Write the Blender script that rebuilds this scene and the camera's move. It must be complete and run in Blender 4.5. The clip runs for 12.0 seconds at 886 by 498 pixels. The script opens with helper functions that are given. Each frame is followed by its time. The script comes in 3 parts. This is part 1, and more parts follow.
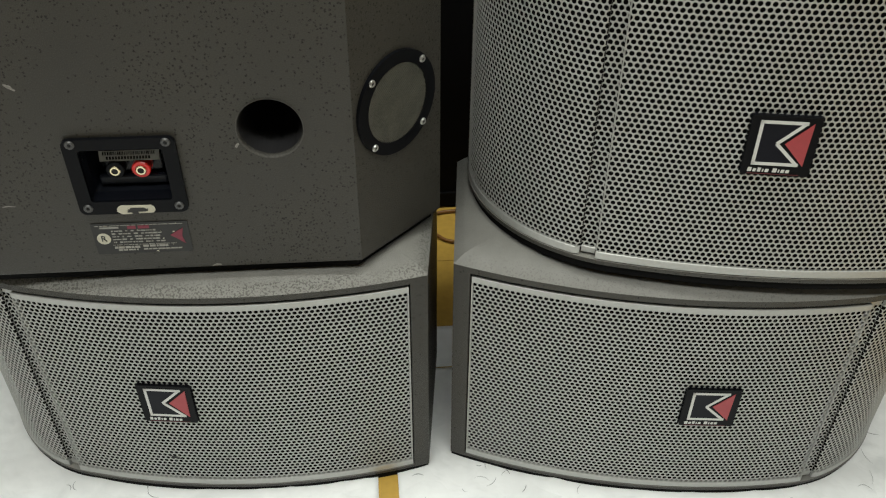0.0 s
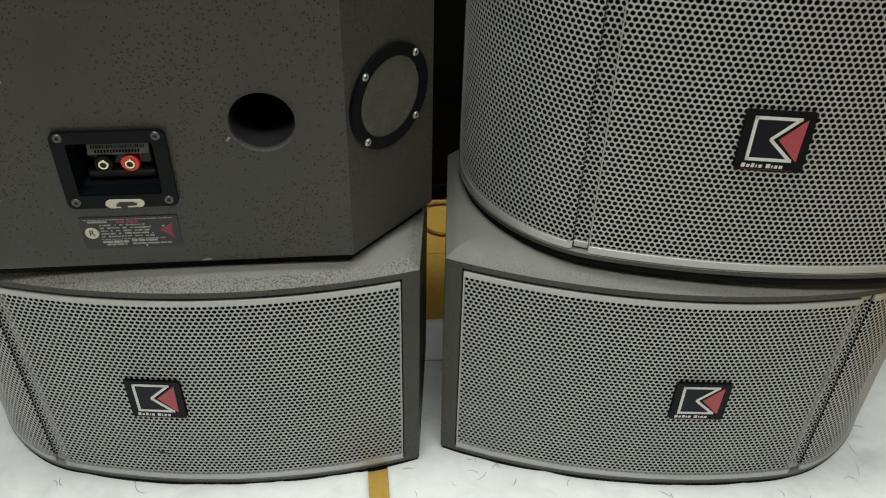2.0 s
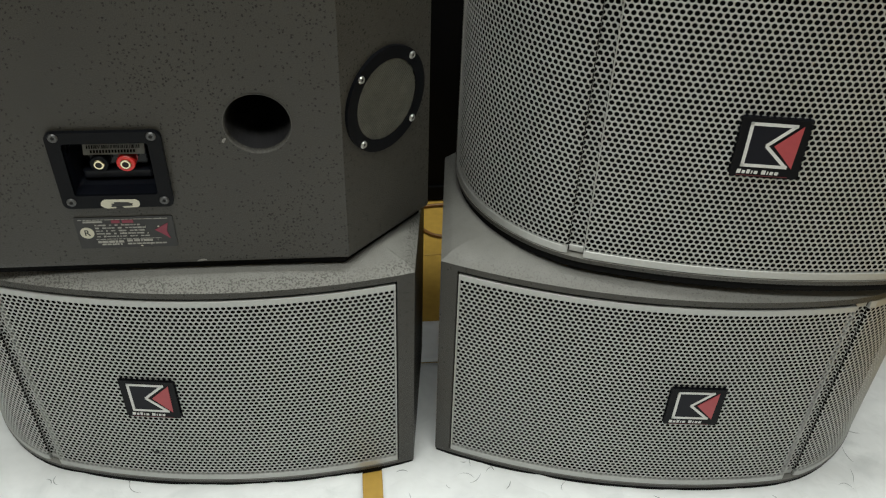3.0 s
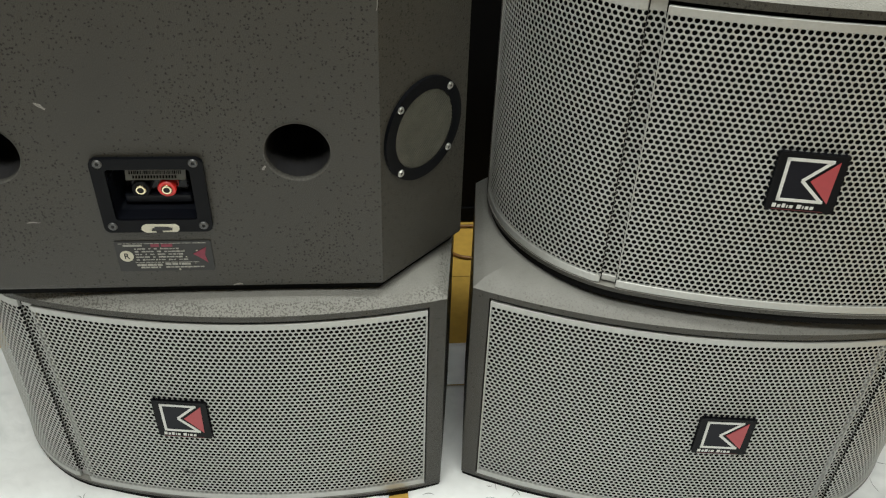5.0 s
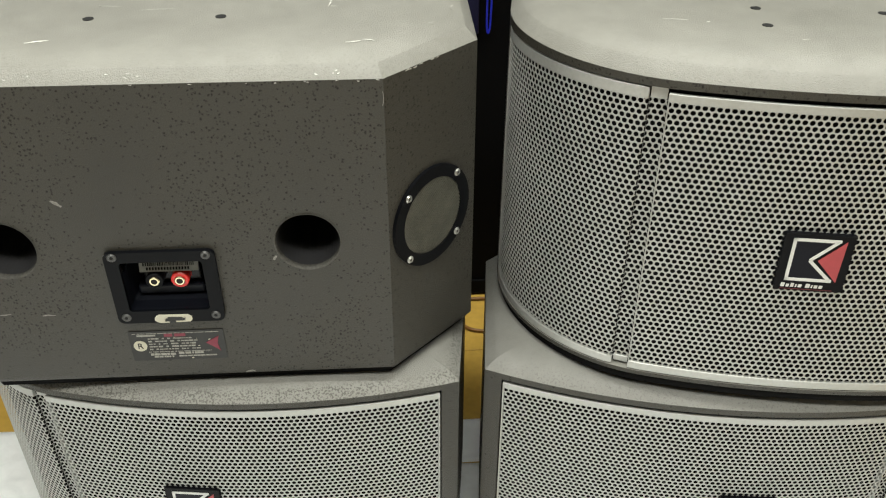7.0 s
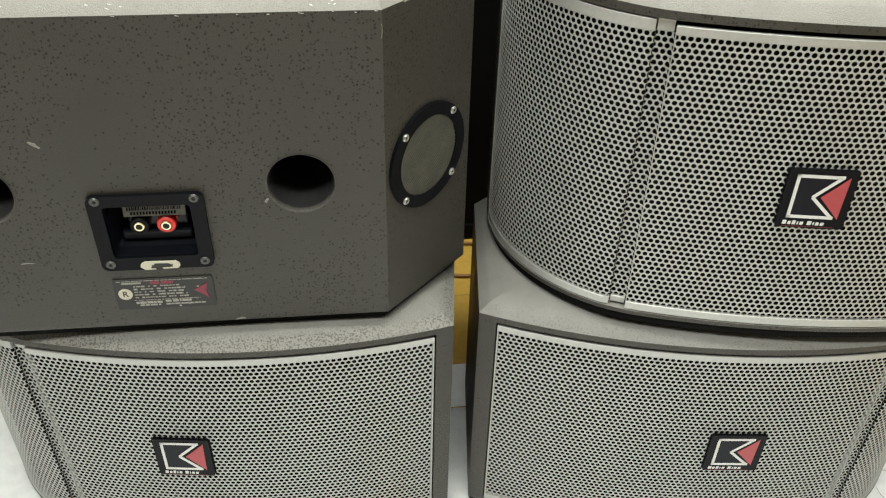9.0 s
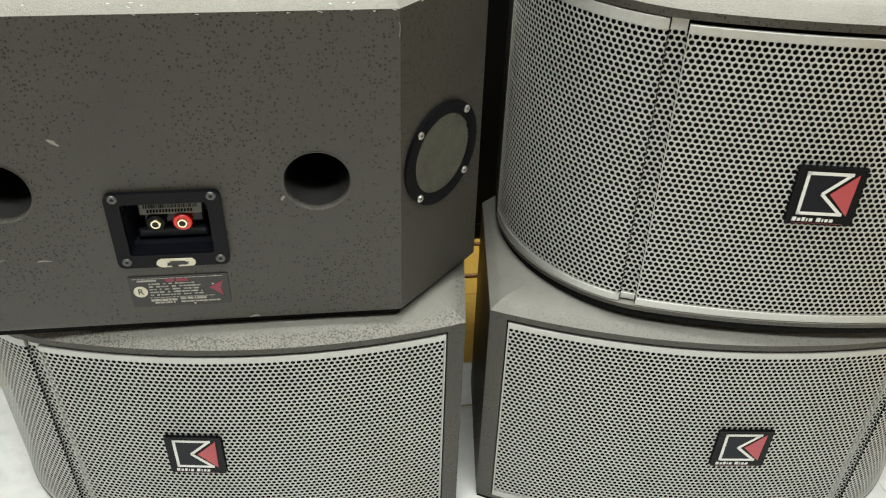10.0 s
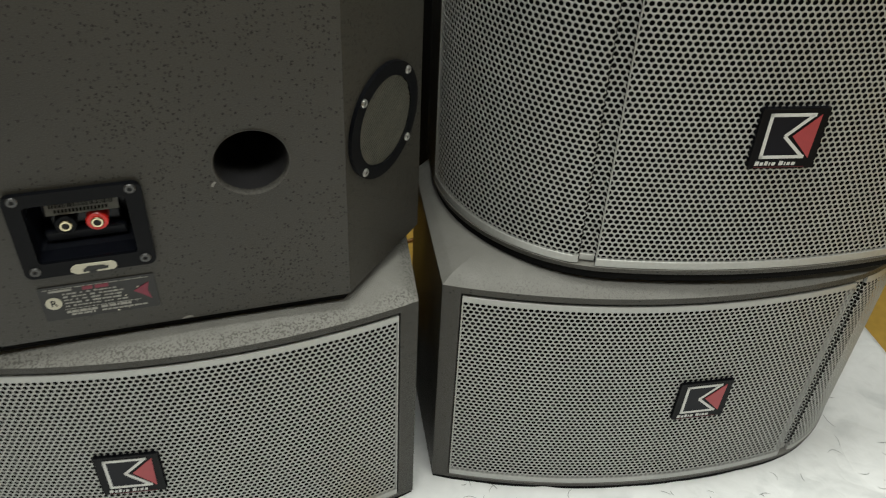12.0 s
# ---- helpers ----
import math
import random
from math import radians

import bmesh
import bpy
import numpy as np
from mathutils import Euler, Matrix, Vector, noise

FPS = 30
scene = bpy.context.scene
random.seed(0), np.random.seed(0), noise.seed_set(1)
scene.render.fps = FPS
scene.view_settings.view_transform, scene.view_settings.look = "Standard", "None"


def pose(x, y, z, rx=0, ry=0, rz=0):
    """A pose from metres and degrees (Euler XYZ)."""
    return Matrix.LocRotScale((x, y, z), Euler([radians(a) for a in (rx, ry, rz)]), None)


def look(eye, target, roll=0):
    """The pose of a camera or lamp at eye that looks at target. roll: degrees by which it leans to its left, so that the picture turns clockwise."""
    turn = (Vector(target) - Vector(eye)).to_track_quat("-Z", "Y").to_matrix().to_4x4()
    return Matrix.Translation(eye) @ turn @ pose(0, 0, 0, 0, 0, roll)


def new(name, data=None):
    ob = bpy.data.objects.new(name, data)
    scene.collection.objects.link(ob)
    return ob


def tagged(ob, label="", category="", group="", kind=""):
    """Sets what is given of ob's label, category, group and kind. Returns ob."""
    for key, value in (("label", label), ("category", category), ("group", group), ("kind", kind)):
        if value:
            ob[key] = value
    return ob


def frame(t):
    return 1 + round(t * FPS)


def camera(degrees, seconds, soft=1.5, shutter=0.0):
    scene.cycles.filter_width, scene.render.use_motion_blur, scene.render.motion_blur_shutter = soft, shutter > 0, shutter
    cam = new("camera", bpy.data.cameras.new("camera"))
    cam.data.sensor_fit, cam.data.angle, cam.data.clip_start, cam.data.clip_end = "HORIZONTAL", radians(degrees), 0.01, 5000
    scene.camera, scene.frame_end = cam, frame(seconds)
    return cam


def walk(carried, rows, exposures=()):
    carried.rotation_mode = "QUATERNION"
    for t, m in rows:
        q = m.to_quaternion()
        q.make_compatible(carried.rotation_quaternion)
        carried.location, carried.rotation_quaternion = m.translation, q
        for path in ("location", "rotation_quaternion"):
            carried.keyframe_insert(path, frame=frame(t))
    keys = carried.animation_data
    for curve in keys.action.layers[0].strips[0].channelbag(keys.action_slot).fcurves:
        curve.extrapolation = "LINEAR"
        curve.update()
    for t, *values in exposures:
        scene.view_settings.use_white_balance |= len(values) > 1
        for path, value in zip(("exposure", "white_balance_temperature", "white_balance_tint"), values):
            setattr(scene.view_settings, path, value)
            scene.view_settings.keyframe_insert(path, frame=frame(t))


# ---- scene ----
cam = camera(53.70, 12.0, soft=1.18, shutter=0.5)
PATH = [
    (0, (-0.0375, -0.0562, 0.8638), (0.0813, 1.5059, -0.3795), 0.35),
    (0.5, (-0.0379, -0.0547, 0.8624), (0.0922, 1.5049, -0.3828), 0.54),
    (1, (-0.0421, -0.0510, 0.8633), (0.0903, 1.5052, -0.3859), 0.67),
    (1.5, (-0.0452, -0.0472, 0.8601), (0.0976, 1.5008, -0.3982), 1.01),
    (2, (-0.0476, -0.0488, 0.8646), (0.1128, 1.4951, -0.3967), 1.40),
    (2.5, (-0.0446, -0.0509, 0.8646), (0.1181, 1.4943, -0.3946), 1.66),
    (3, (-0.0418, -0.0473, 0.8670), (0.1159, 1.4966, -0.3946), 1.88),
    (5, (-0.0616, -0.0422, 0.8824), (0.0669, 1.5209, -0.3586), 2.02),
    (5.5, (-0.0616, -0.0346, 0.8951), (0.0671, 1.5313, -0.3423), 1.84),
    (6, (-0.0676, -0.0397, 0.9202), (0.0616, 1.5760, -0.2515), 1.22),
    (6.5, (-0.0665, -0.0404, 0.9173), (0.0376, 1.6029, -0.2179), 0.54),
    (7, (-0.0562, -0.0336, 0.9048), (0.0406, 1.6118, -0.2279), 0.10),
    (7.5, (-0.0606, -0.0317, 0.8956), (0.0443, 1.6002, -0.2559), 0.05),
    (7.7, (-0.0596, -0.0306, 0.8899), (0.0518, 1.5920, -0.2740), 0.21),
    (9.3, (-0.0988, -0.0165, 0.8861), (0.1112, 1.5478, -0.3423), 1.72),
    (9.5, (-0.1033, -0.0198, 0.8858), (0.1160, 1.5496, -0.3344), 1.77),
    (10, (-0.1113, -0.0239, 0.8864), (0.0985, 1.5470, -0.3336), 1.85),
    (10.5, (-0.1134, -0.0228, 0.8835), (0.0845, 1.5480, -0.3386), 2.10),
    (11, (-0.1295, -0.0174, 0.8752), (0.1056, 1.5416, -0.3554), 2.57),
    (11.5, (-0.1507, -0.0025, 0.8669), (0.2078, 1.5183, -0.3815), 2.79),
    (12, (-0.1577, 0.0460, 0.8570), (0.3006, 1.5056, -0.4312), 3.13),
]
EXPOSURES = [
    (0.0, -0.96, 6620, 10), (1.0, -1.04, 6600, 10), (2.0, -1.06, 6500, 10), (3.0, -1.06, 6480, 10), (5.0, -0.76, 6580, 10), (5.5, -0.78, 6680, 10), (6.0, -0.52, 6720, 10), (6.5, -0.44, 6750, 10),
    (7.5, -0.33, 6760, 10), (9.5, -0.36, 6680, 10), (10.5, -0.33, 6680, 10), (11.0, -0.54, 6680, 10), (11.5, -0.75, 6680, 10), (12.0, -1.10, 6650, 10)]
walk(cam, [(t, look(eye, target, roll)) for t, eye, target, roll in PATH], EXPOSURES)

# ---- light ----
world = bpy.data.worlds.new("world")
scene.world = world
world.use_nodes = True
world.node_tree.nodes["Background"].inputs[0].default_value = (0.9, 0.95, 1.0, 1)
world.node_tree.nodes["Background"].inputs[1].default_value = 0.008


def overhead_area(x, y, w, d, watts):
    lamp = bpy.data.lights.new("unseen_overhead_light", "AREA")
    lamp.shape, lamp.size, lamp.size_y, lamp.energy = "RECTANGLE", w, d, watts
    lamp.color = (0.96, 1.0, 0.945)
    ob = new("unseen_overhead_light", lamp)
    ob.matrix_world = pose(x, y, 2.66)


overhead_area(0.12, 0.60, 2.4, 0.4, 86)
# added behind the stacks to brighten the lids; no such lamp is known
overhead_area(0.30, 2.2, 2.4, 0.4, 100)
# added in front to lift bevels and grilles, again without a known lamp
overhead_area(-0.15, -0.6, 2.4, 0.4, 86)


# ---- materials ----
def material(name, base, rough=0.5, metal=0.0, vary=0.12, grain=400.0, bump=0.0, flecks=None, scale2=9.0, spec=0.5, toplit_dust=None):
    """A surface with fine grain, slow stains, relief and, where wanted, dark flecks."""
    m = bpy.data.materials.new(name)
    m.use_nodes = True
    n, l = m.node_tree.nodes, m.node_tree.links
    b = n["Principled BSDF"]
    b.inputs["Roughness"].default_value, b.inputs["Metallic"].default_value = rough, metal
    b.inputs["Specular IOR Level"].default_value = spec
    co = n.new("ShaderNodeTexCoord")
    fine, slow = n.new("ShaderNodeTexNoise"), n.new("ShaderNodeTexNoise")
    fine.inputs["Scale"].default_value, slow.inputs["Scale"].default_value = grain, scale2
    fine.inputs["Detail"].default_value, slow.inputs["Detail"].default_value = 3, 6
    mix = n.new("ShaderNodeMath")
    mix.operation = "ADD"
    l.new(co.outputs["Object"], fine.inputs["Vector"]), l.new(co.outputs["Object"], slow.inputs["Vector"])
    l.new(fine.outputs["Fac"], mix.inputs[0]), l.new(slow.outputs["Fac"], mix.inputs[1])
    ramp = n.new("ShaderNodeMapRange")
    ramp.inputs["From Min"].default_value, ramp.inputs["From Max"].default_value = 0.6, 1.4
    ramp.inputs["To Min"].default_value, ramp.inputs["To Max"].default_value = 1 - vary, 1 + vary
    l.new(mix.outputs[0], ramp.inputs["Value"])
    tone = n.new("ShaderNodeVectorMath")
    tone.operation = "SCALE"
    tone.inputs[0].default_value = base
    l.new(ramp.outputs[0], tone.inputs["Scale"])
    colour = tone.outputs[0]
    if toplit_dust:
        # dust coat, made paler to put top light into upward faces; thinner where wiped
        share, pale, worn = toplit_dust
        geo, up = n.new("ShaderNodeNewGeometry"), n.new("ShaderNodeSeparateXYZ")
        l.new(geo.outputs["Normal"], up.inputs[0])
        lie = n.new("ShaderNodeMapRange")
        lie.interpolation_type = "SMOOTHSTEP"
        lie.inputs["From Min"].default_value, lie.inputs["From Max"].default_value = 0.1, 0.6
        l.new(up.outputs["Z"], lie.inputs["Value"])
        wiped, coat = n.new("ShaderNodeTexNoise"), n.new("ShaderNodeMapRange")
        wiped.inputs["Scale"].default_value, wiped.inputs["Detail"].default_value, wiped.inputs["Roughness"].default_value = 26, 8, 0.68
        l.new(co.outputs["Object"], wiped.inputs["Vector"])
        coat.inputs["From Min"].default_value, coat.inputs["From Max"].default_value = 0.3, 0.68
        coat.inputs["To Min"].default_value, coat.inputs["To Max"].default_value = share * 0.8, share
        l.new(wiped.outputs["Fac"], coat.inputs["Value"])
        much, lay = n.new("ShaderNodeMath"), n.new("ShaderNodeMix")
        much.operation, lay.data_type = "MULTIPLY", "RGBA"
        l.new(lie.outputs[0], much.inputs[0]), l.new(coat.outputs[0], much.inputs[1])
        # on the rounded edges dark pits of the paint show through, in patches
        pit, deep, where, edge = n.new("ShaderNodeTexNoise"), n.new("ShaderNodeMapRange"), n.new("ShaderNodeMapRange"), n.new("ShaderNodeMapRange")
        pit.inputs["Scale"].default_value, pit.inputs["Detail"].default_value = 520, 2
        l.new(co.outputs["Object"], pit.inputs["Vector"]), l.new(pit.outputs["Fac"], deep.inputs["Value"])
        deep.inputs["From Min"].default_value, deep.inputs["From Max"].default_value = (0.50, 0.57) if worn > 0.5 else (0.55, 0.64)
        where.inputs["From Min"].default_value, where.inputs["From Max"].default_value = (0.30, 0.48) if worn > 0.5 else (0.40, 0.60)
        l.new(slow.outputs["Fac"], where.inputs["Value"])
        edge.inputs["From Min"].default_value, edge.inputs["From Max"].default_value = 0.985, 0.86
        l.new(up.outputs["Z"], edge.inputs["Value"])
        both, pits, kept = n.new("ShaderNodeMath"), n.new("ShaderNodeMath"), n.new("ShaderNodeMath")
        both.operation, pits.operation, kept.operation = "MULTIPLY", "MULTIPLY", "MULTIPLY_ADD"
        l.new(deep.outputs[0], both.inputs[0]), l.new(where.outputs[0], both.inputs[1])
        l.new(both.outputs[0], pits.inputs[0]), l.new(edge.outputs[0], pits.inputs[1])
        kept.inputs[1].default_value, kept.inputs[2].default_value = -worn, 1.0
        l.new(pits.outputs[0], kept.inputs[0])
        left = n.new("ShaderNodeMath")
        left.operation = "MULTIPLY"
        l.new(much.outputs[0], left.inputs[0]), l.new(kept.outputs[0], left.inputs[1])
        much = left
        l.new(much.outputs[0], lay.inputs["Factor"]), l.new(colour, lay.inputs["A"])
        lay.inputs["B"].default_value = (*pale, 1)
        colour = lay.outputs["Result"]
        bare = n.new("ShaderNodeMapRange")
        bare.inputs["From Min"].default_value, bare.inputs["From Max"].default_value = 0.06, 0.45
        bare.inputs["To Min"].default_value, bare.inputs["To Max"].default_value = 0.62, 0.08
        l.new(up.outputs["Z"], bare.inputs["Value"])
    if flecks:
        size, share, dark = flecks
        v = n.new("ShaderNodeTexVoronoi")
        v.inputs["Scale"].default_value, v.inputs["Randomness"].default_value = size, 1.0
        bent = n.new("ShaderNodeVectorMath")
        bent.operation = "MULTIPLY_ADD"
        bent.inputs[1].default_value = (0.004, 0.004, 0.004)
        l.new(fine.outputs["Color"], bent.inputs[0]), l.new(co.outputs["Object"], bent.inputs[2])
        l.new(bent.outputs[0], v.inputs["Vector"])
        near = n.new("ShaderNodeMapRange")
        near.inputs["From Min"].default_value, near.inputs["From Max"].default_value = 0.37, 0.22
        l.new(v.outputs["Distance"], near.inputs["Value"])
        pick = n.new("ShaderNodeSeparateColor")
        l.new(v.outputs["Color"], pick.inputs[0])
        some = n.new("ShaderNodeMath")
        some.operation = "LESS_THAN"
        patch = n.new("ShaderNodeMapRange")
        patch.inputs["From Min"].default_value, patch.inputs["From Max"].default_value = 0.38, 0.64
        patch.inputs["To Min"].default_value, patch.inputs["To Max"].default_value = 0.04, share * 1.5
        l.new(slow.outputs["Fac"], patch.inputs[0])
        l.new(pick.outputs[0], some.inputs[0]), l.new(patch.outputs[0], some.inputs[1])
        cut = n.new("ShaderNodeMath")
        cut.operation = "MULTIPLY"
        l.new(near.outputs[0], cut.inputs[0]), l.new(some.outputs[0], cut.inputs[1])
        spot, seen = n.new("ShaderNodeMix"), n.new("ShaderNodeMath")
        spot.data_type, seen.operation = "RGBA", "MULTIPLY"
        seen.inputs[1].default_value = 1.0
        l.new(cut.outputs[0], seen.inputs[0])
        if toplit_dust:
            l.new(bare.outputs[0], seen.inputs[1])
        l.new(seen.outputs[0], spot.inputs["Factor"])
        l.new(colour, spot.inputs["A"])
        spot.inputs["B"].default_value = (*dark, 1)
        colour = spot.outputs["Result"]
        dull = n.new("ShaderNodeMapRange")
        dull.inputs["To Min"].default_value, dull.inputs["To Max"].default_value = spec, spec * 0.08
        l.new(seen.outputs[0], dull.inputs["Value"]), l.new(dull.outputs[0], b.inputs["Specular IOR Level"])
    l.new(colour, b.inputs["Base Color"])
    if bump:
        r = n.new("ShaderNodeBump")
        r.inputs["Strength"].default_value, r.inputs["Distance"].default_value = 1.0, bump
        l.new(fine.outputs["Fac"], r.inputs["Height"])
        l.new(r.outputs[0], b.inputs["Normal"])
    rr = n.new("ShaderNodeMapRange")
    rr.inputs["From Min"].default_value, rr.inputs["From Max"].default_value = 0.3, 0.7
    rr.inputs["To Min"].default_value, rr.inputs["To Max"].default_value = max(rough - 0.08, 0.02), min(rough + 0.08, 1)
    l.new(slow.outputs["Fac"], rr.inputs["Value"])
    l.new(rr.outputs[0], b.inputs["Roughness"])
    return m


# share and pale tone that brighten lids and bevels in the colour, then pitting
M_PAINT = material("textured_grey_paint", (0.0392, 0.0362, 0.0292), 0.45, 0, 0.36, 900, 0.0006, (330, 0.50, (0.003, 0.003, 0.0035)), toplit_dust=(0.88, (0.298, 0.291, 0.263), 0.14))
M_PITTED = material("pitted_grey_paint", (0.0392, 0.0362, 0.0292), 0.42, 0, 0.28, 900, 0.0012, (330, 0.10, (0.003, 0.003, 0.0035)), toplit_dust=(0.90, (0.325, 0.318, 0.292), 0.58))
M_PLAIN = material("even_grey_paint", (0.0392, 0.0362, 0.0292), 0.45, 0, 0.3, 900, 0.0006, (330, 0.10, (0.003, 0.003, 0.0035)), toplit_dust=(0.80, (0.295, 0.289, 0.268), 0.30))
M_RIM = material("worn_grey_rim", (0.085, 0.081, 0.072), 0.7, 0, 0.45, 500, 0.0008, None, 60)
M_GRILLE = material("silver_lacquered_steel", (0.485, 0.488, 0.470), 0.46, 0.5, 0.1, 300, 0, None, 14)
M_CLOTH = material("black_grille_foam", (0.004, 0.004, 0.004), 0.95, 0, 0.2, 900, spec=0.1)
M_PLASTIC = material("black_plastic", (0.0036, 0.004, 0.0055), 0.42, 0, 0.15, 600, 0.0001, spec=0.11)
M_TRAY = material("glossy_black_plastic", (0.006, 0.007, 0.011), 0.30, 0, 0.15, 300, 0.0001, spec=0.26)
M_RUBBER = material("black_rubber", (0.0045, 0.0045, 0.0048), 0.85, spec=0.12)
M_DARK = material("port_liner", (0.032, 0.031, 0.033), 0.6, 0, 0.15, 300)
M_MESH = material("mesh_wire", (0.13, 0.128, 0.105), 0.5, 0.2, 0.5, 500, scale2=70)
M_SCREW = material("screw_steel", (0.55, 0.55, 0.53), 0.3, 0.9, 0.1, 300)
M_DARKSCREW = material("blackened_screw", (0.1, 0.1, 0.1), 0.4, 0.7, 0.1, 300)
M_GOLD = material("gold_plate", (0.74, 0.66, 0.44), 0.25, 1.0, 0.05, 300)
M_RED = material("red_plastic", (0.75, 0.025, 0.02), 0.3, 0, 0.08, 200)
M_REDPRINT = material("red_print", (0.42, 0.05, 0.06), 0.4, 0, 0.1, 200)
M_CRIMSON = material("crimson_print", (0.22, 0.02, 0.045), 0.5, 0, 0.2, 300)
M_DULLRED = material("dull_red_print", (0.11, 0.015, 0.02), 0.5, 0, 0.2, 300)
M_INK = material("navy_black_print", (0.006, 0.0066, 0.012), 0.4, 0, 0.1, 300, spec=0.15)
M_WHITE = material("white_print", (0.72, 0.72, 0.7), 0.45, 0, 0.06, 200)
M_GREYINK = material("grey_print", (0.33, 0.32, 0.29), 0.6, 0, 0.3, 500)
M_LABEL = material("worn_black_label", (0.012, 0.0115, 0.011), 0.45, 0, 0.4, 150)
M_STICKER = material("aged_white_sticker", (0.6, 0.57, 0.46), 0.6, 0, 0.12, 200)
M_CODE = material("grey_code_sticker", (0.32, 0.32, 0.30), 0.5, 0, 0.15, 250)
M_SHEET = material("white_wrapping_sheet", (0.90, 0.91, 0.91), 0.5, 0, 0.05, 60, 0.0004, None, 14)


def crumple(m):
    n, l = m.node_tree.nodes, m.node_tree.links
    co = n.new("ShaderNodeTexCoord")
    last = n["Principled BSDF"].inputs["Normal"].links[0].from_socket
    for size, deep in ((5.0, 0.016), (13.0, 0.006), (40.0, 0.0012)):
        t = n.new("ShaderNodeTexNoise")
        t.inputs["Scale"].default_value, t.inputs["Detail"].default_value, t.inputs["Distortion"].default_value = size, 2, 0.6
        l.new(co.outputs["Object"], t.inputs["Vector"])
        a, b = n.new("ShaderNodeMath"), n.new("ShaderNodeMath")
        a.operation, b.operation = "SUBTRACT", "ABSOLUTE"
        a.inputs[1].default_value = 0.5
        l.new(t.outputs["Fac"], a.inputs[0]), l.new(a.outputs[0], b.inputs[0])
        r = n.new("ShaderNodeBump")
        r.inputs["Distance"].default_value, r.inputs["Strength"].default_value = deep, 1.0
        l.new(b.outputs[0], r.inputs["Height"]), l.new(last, r.inputs["Normal"])
        last = r.outputs[0]
    l.new(last, n["Principled BSDF"].inputs["Normal"])


crumple(M_SHEET)


def fold_shade(m):
    """Soft grey patches: the shading of crumples put into the colour."""
    n, l = m.node_tree.nodes, m.node_tree.links
    b = n["Principled BSDF"]
    old = b.inputs["Base Color"].links[0].from_socket
    co, blotch, patch, pale = n.new("ShaderNodeTexCoord"), n.new("ShaderNodeTexNoise"), n.new("ShaderNodeMapRange"), n.new("ShaderNodeMix")
    blotch.inputs["Scale"].default_value, blotch.inputs["Detail"].default_value, blotch.inputs["Distortion"].default_value = 11.0, 5, 0.8
    l.new(co.outputs["Object"], blotch.inputs["Vector"]), l.new(blotch.outputs["Fac"], patch.inputs["Value"])
    patch.inputs["From Min"].default_value, patch.inputs["From Max"].default_value, patch.inputs["To Max"].default_value = 0.57, 0.74, 0.7
    pale.data_type = "RGBA"
    pale.inputs["B"].default_value = (0.66, 0.68, 0.68, 1)
    l.new(patch.outputs[0], pale.inputs["Factor"]), l.new(old, pale.inputs["A"]), l.new(pale.outputs["Result"], b.inputs["Base Color"])


fold_shade(M_SHEET)
# flat grey that stands for the shade along sharp folds
M_CREASE_SHADE = material("shaded_fold_line", (0.34, 0.35, 0.35), 0.7, 0, 0.4, 300, 0, None, 80)
M_FLOOR = material("yellow_laminate", (0.5, 0.31, 0.06), 0.4, 0, 0.14, 90, 0, None, 6)
M_BLACK = material("black_cabinet_vinyl", (0.002, 0.002, 0.0022), 0.7, 0, 0.2, 500, 0.0002, spec=0.08)
M_NAVY = material("navy_panel", (0.004, 0.004, 0.025), 0.5, 0, 0.2, 200)
M_BLUE = material("blue_cable", (0.012, 0.02, 0.42), 0.4, 0, 0.1, 200)
M_WIRE = material("brown_speaker_wire", (0.2, 0.09, 0.02), 0.35, 0, 0.15, 200)
M_WALL = material("unseen_grey_wall", (0.14, 0.14, 0.135), 0.85, 0, 0.04, 120, 0.0003)
M_CEIL = material("unseen_grey_ceiling", (0.3, 0.3, 0.29), 0.9, 0, 0.03, 120)
M_CHIP = material("bare_scratch", (0.24, 0.232, 0.21), 0.75, 0, 0.5, 500)
M_SCRAPE = material("bare_filler_scrape", (0.62, 0.61, 0.57), 0.7, 0, 0.25, 500)
M_HOLE = material("dark_socket", (0.012, 0.012, 0.012), 0.8)


# ---- building helpers ----
def mesh_of(name, verts, faces, mat, smooth=False):
    me = bpy.data.meshes.new(name)
    me.from_pydata([tuple(v) for v in verts], [], [tuple(f) for f in faces])
    me.materials.append(mat)
    if smooth:
        me.polygons.foreach_set("use_smooth", [True] * len(me.polygons))
    me.update()
    return me


def part(name, me, parent, label=""):
    """One mesh object under a thing or a part."""
    ob = new(name, me)
    ob.parent = parent
    return tagged(ob, label)


def bm_mesh(name, bm, mat, smooth=False):
    bmesh.ops.recalc_face_normals(bm, faces=bm.faces)
    me = bpy.data.meshes.new(name)
    bm.to_mesh(me)
    bm.free()
    me.materials.append(mat)
    if smooth:
        me.polygons.foreach_set("use_smooth", [True] * len(me.polygons))
    return me


def loft(rings, cap_start=True, cap_end=True, closed=True):
    """Verts and faces of a skin over rings of equally many points."""
    n = len(rings[0])
    verts = [p for r in rings for p in r]
    faces = []
    for k in range(len(rings) - 1):
        for i in range(n if closed else n - 1):
            j = (i + 1) % n
            faces.append((k * n + i, k * n + j, (k + 1) * n + j, (k + 1) * n + i))
    if cap_start:
        faces.append(tuple(reversed(range(n))))
    if cap_end:
        faces.append(tuple(range((len(rings) - 1) * n, len(rings) * n)))
    return verts, faces


def merge(*pieces):
    verts, faces = [], []
    for v, f in pieces:
        k = len(verts)
        verts += list(v)
        faces += [tuple(i + k for i in g) for g in f]
    return verts, faces


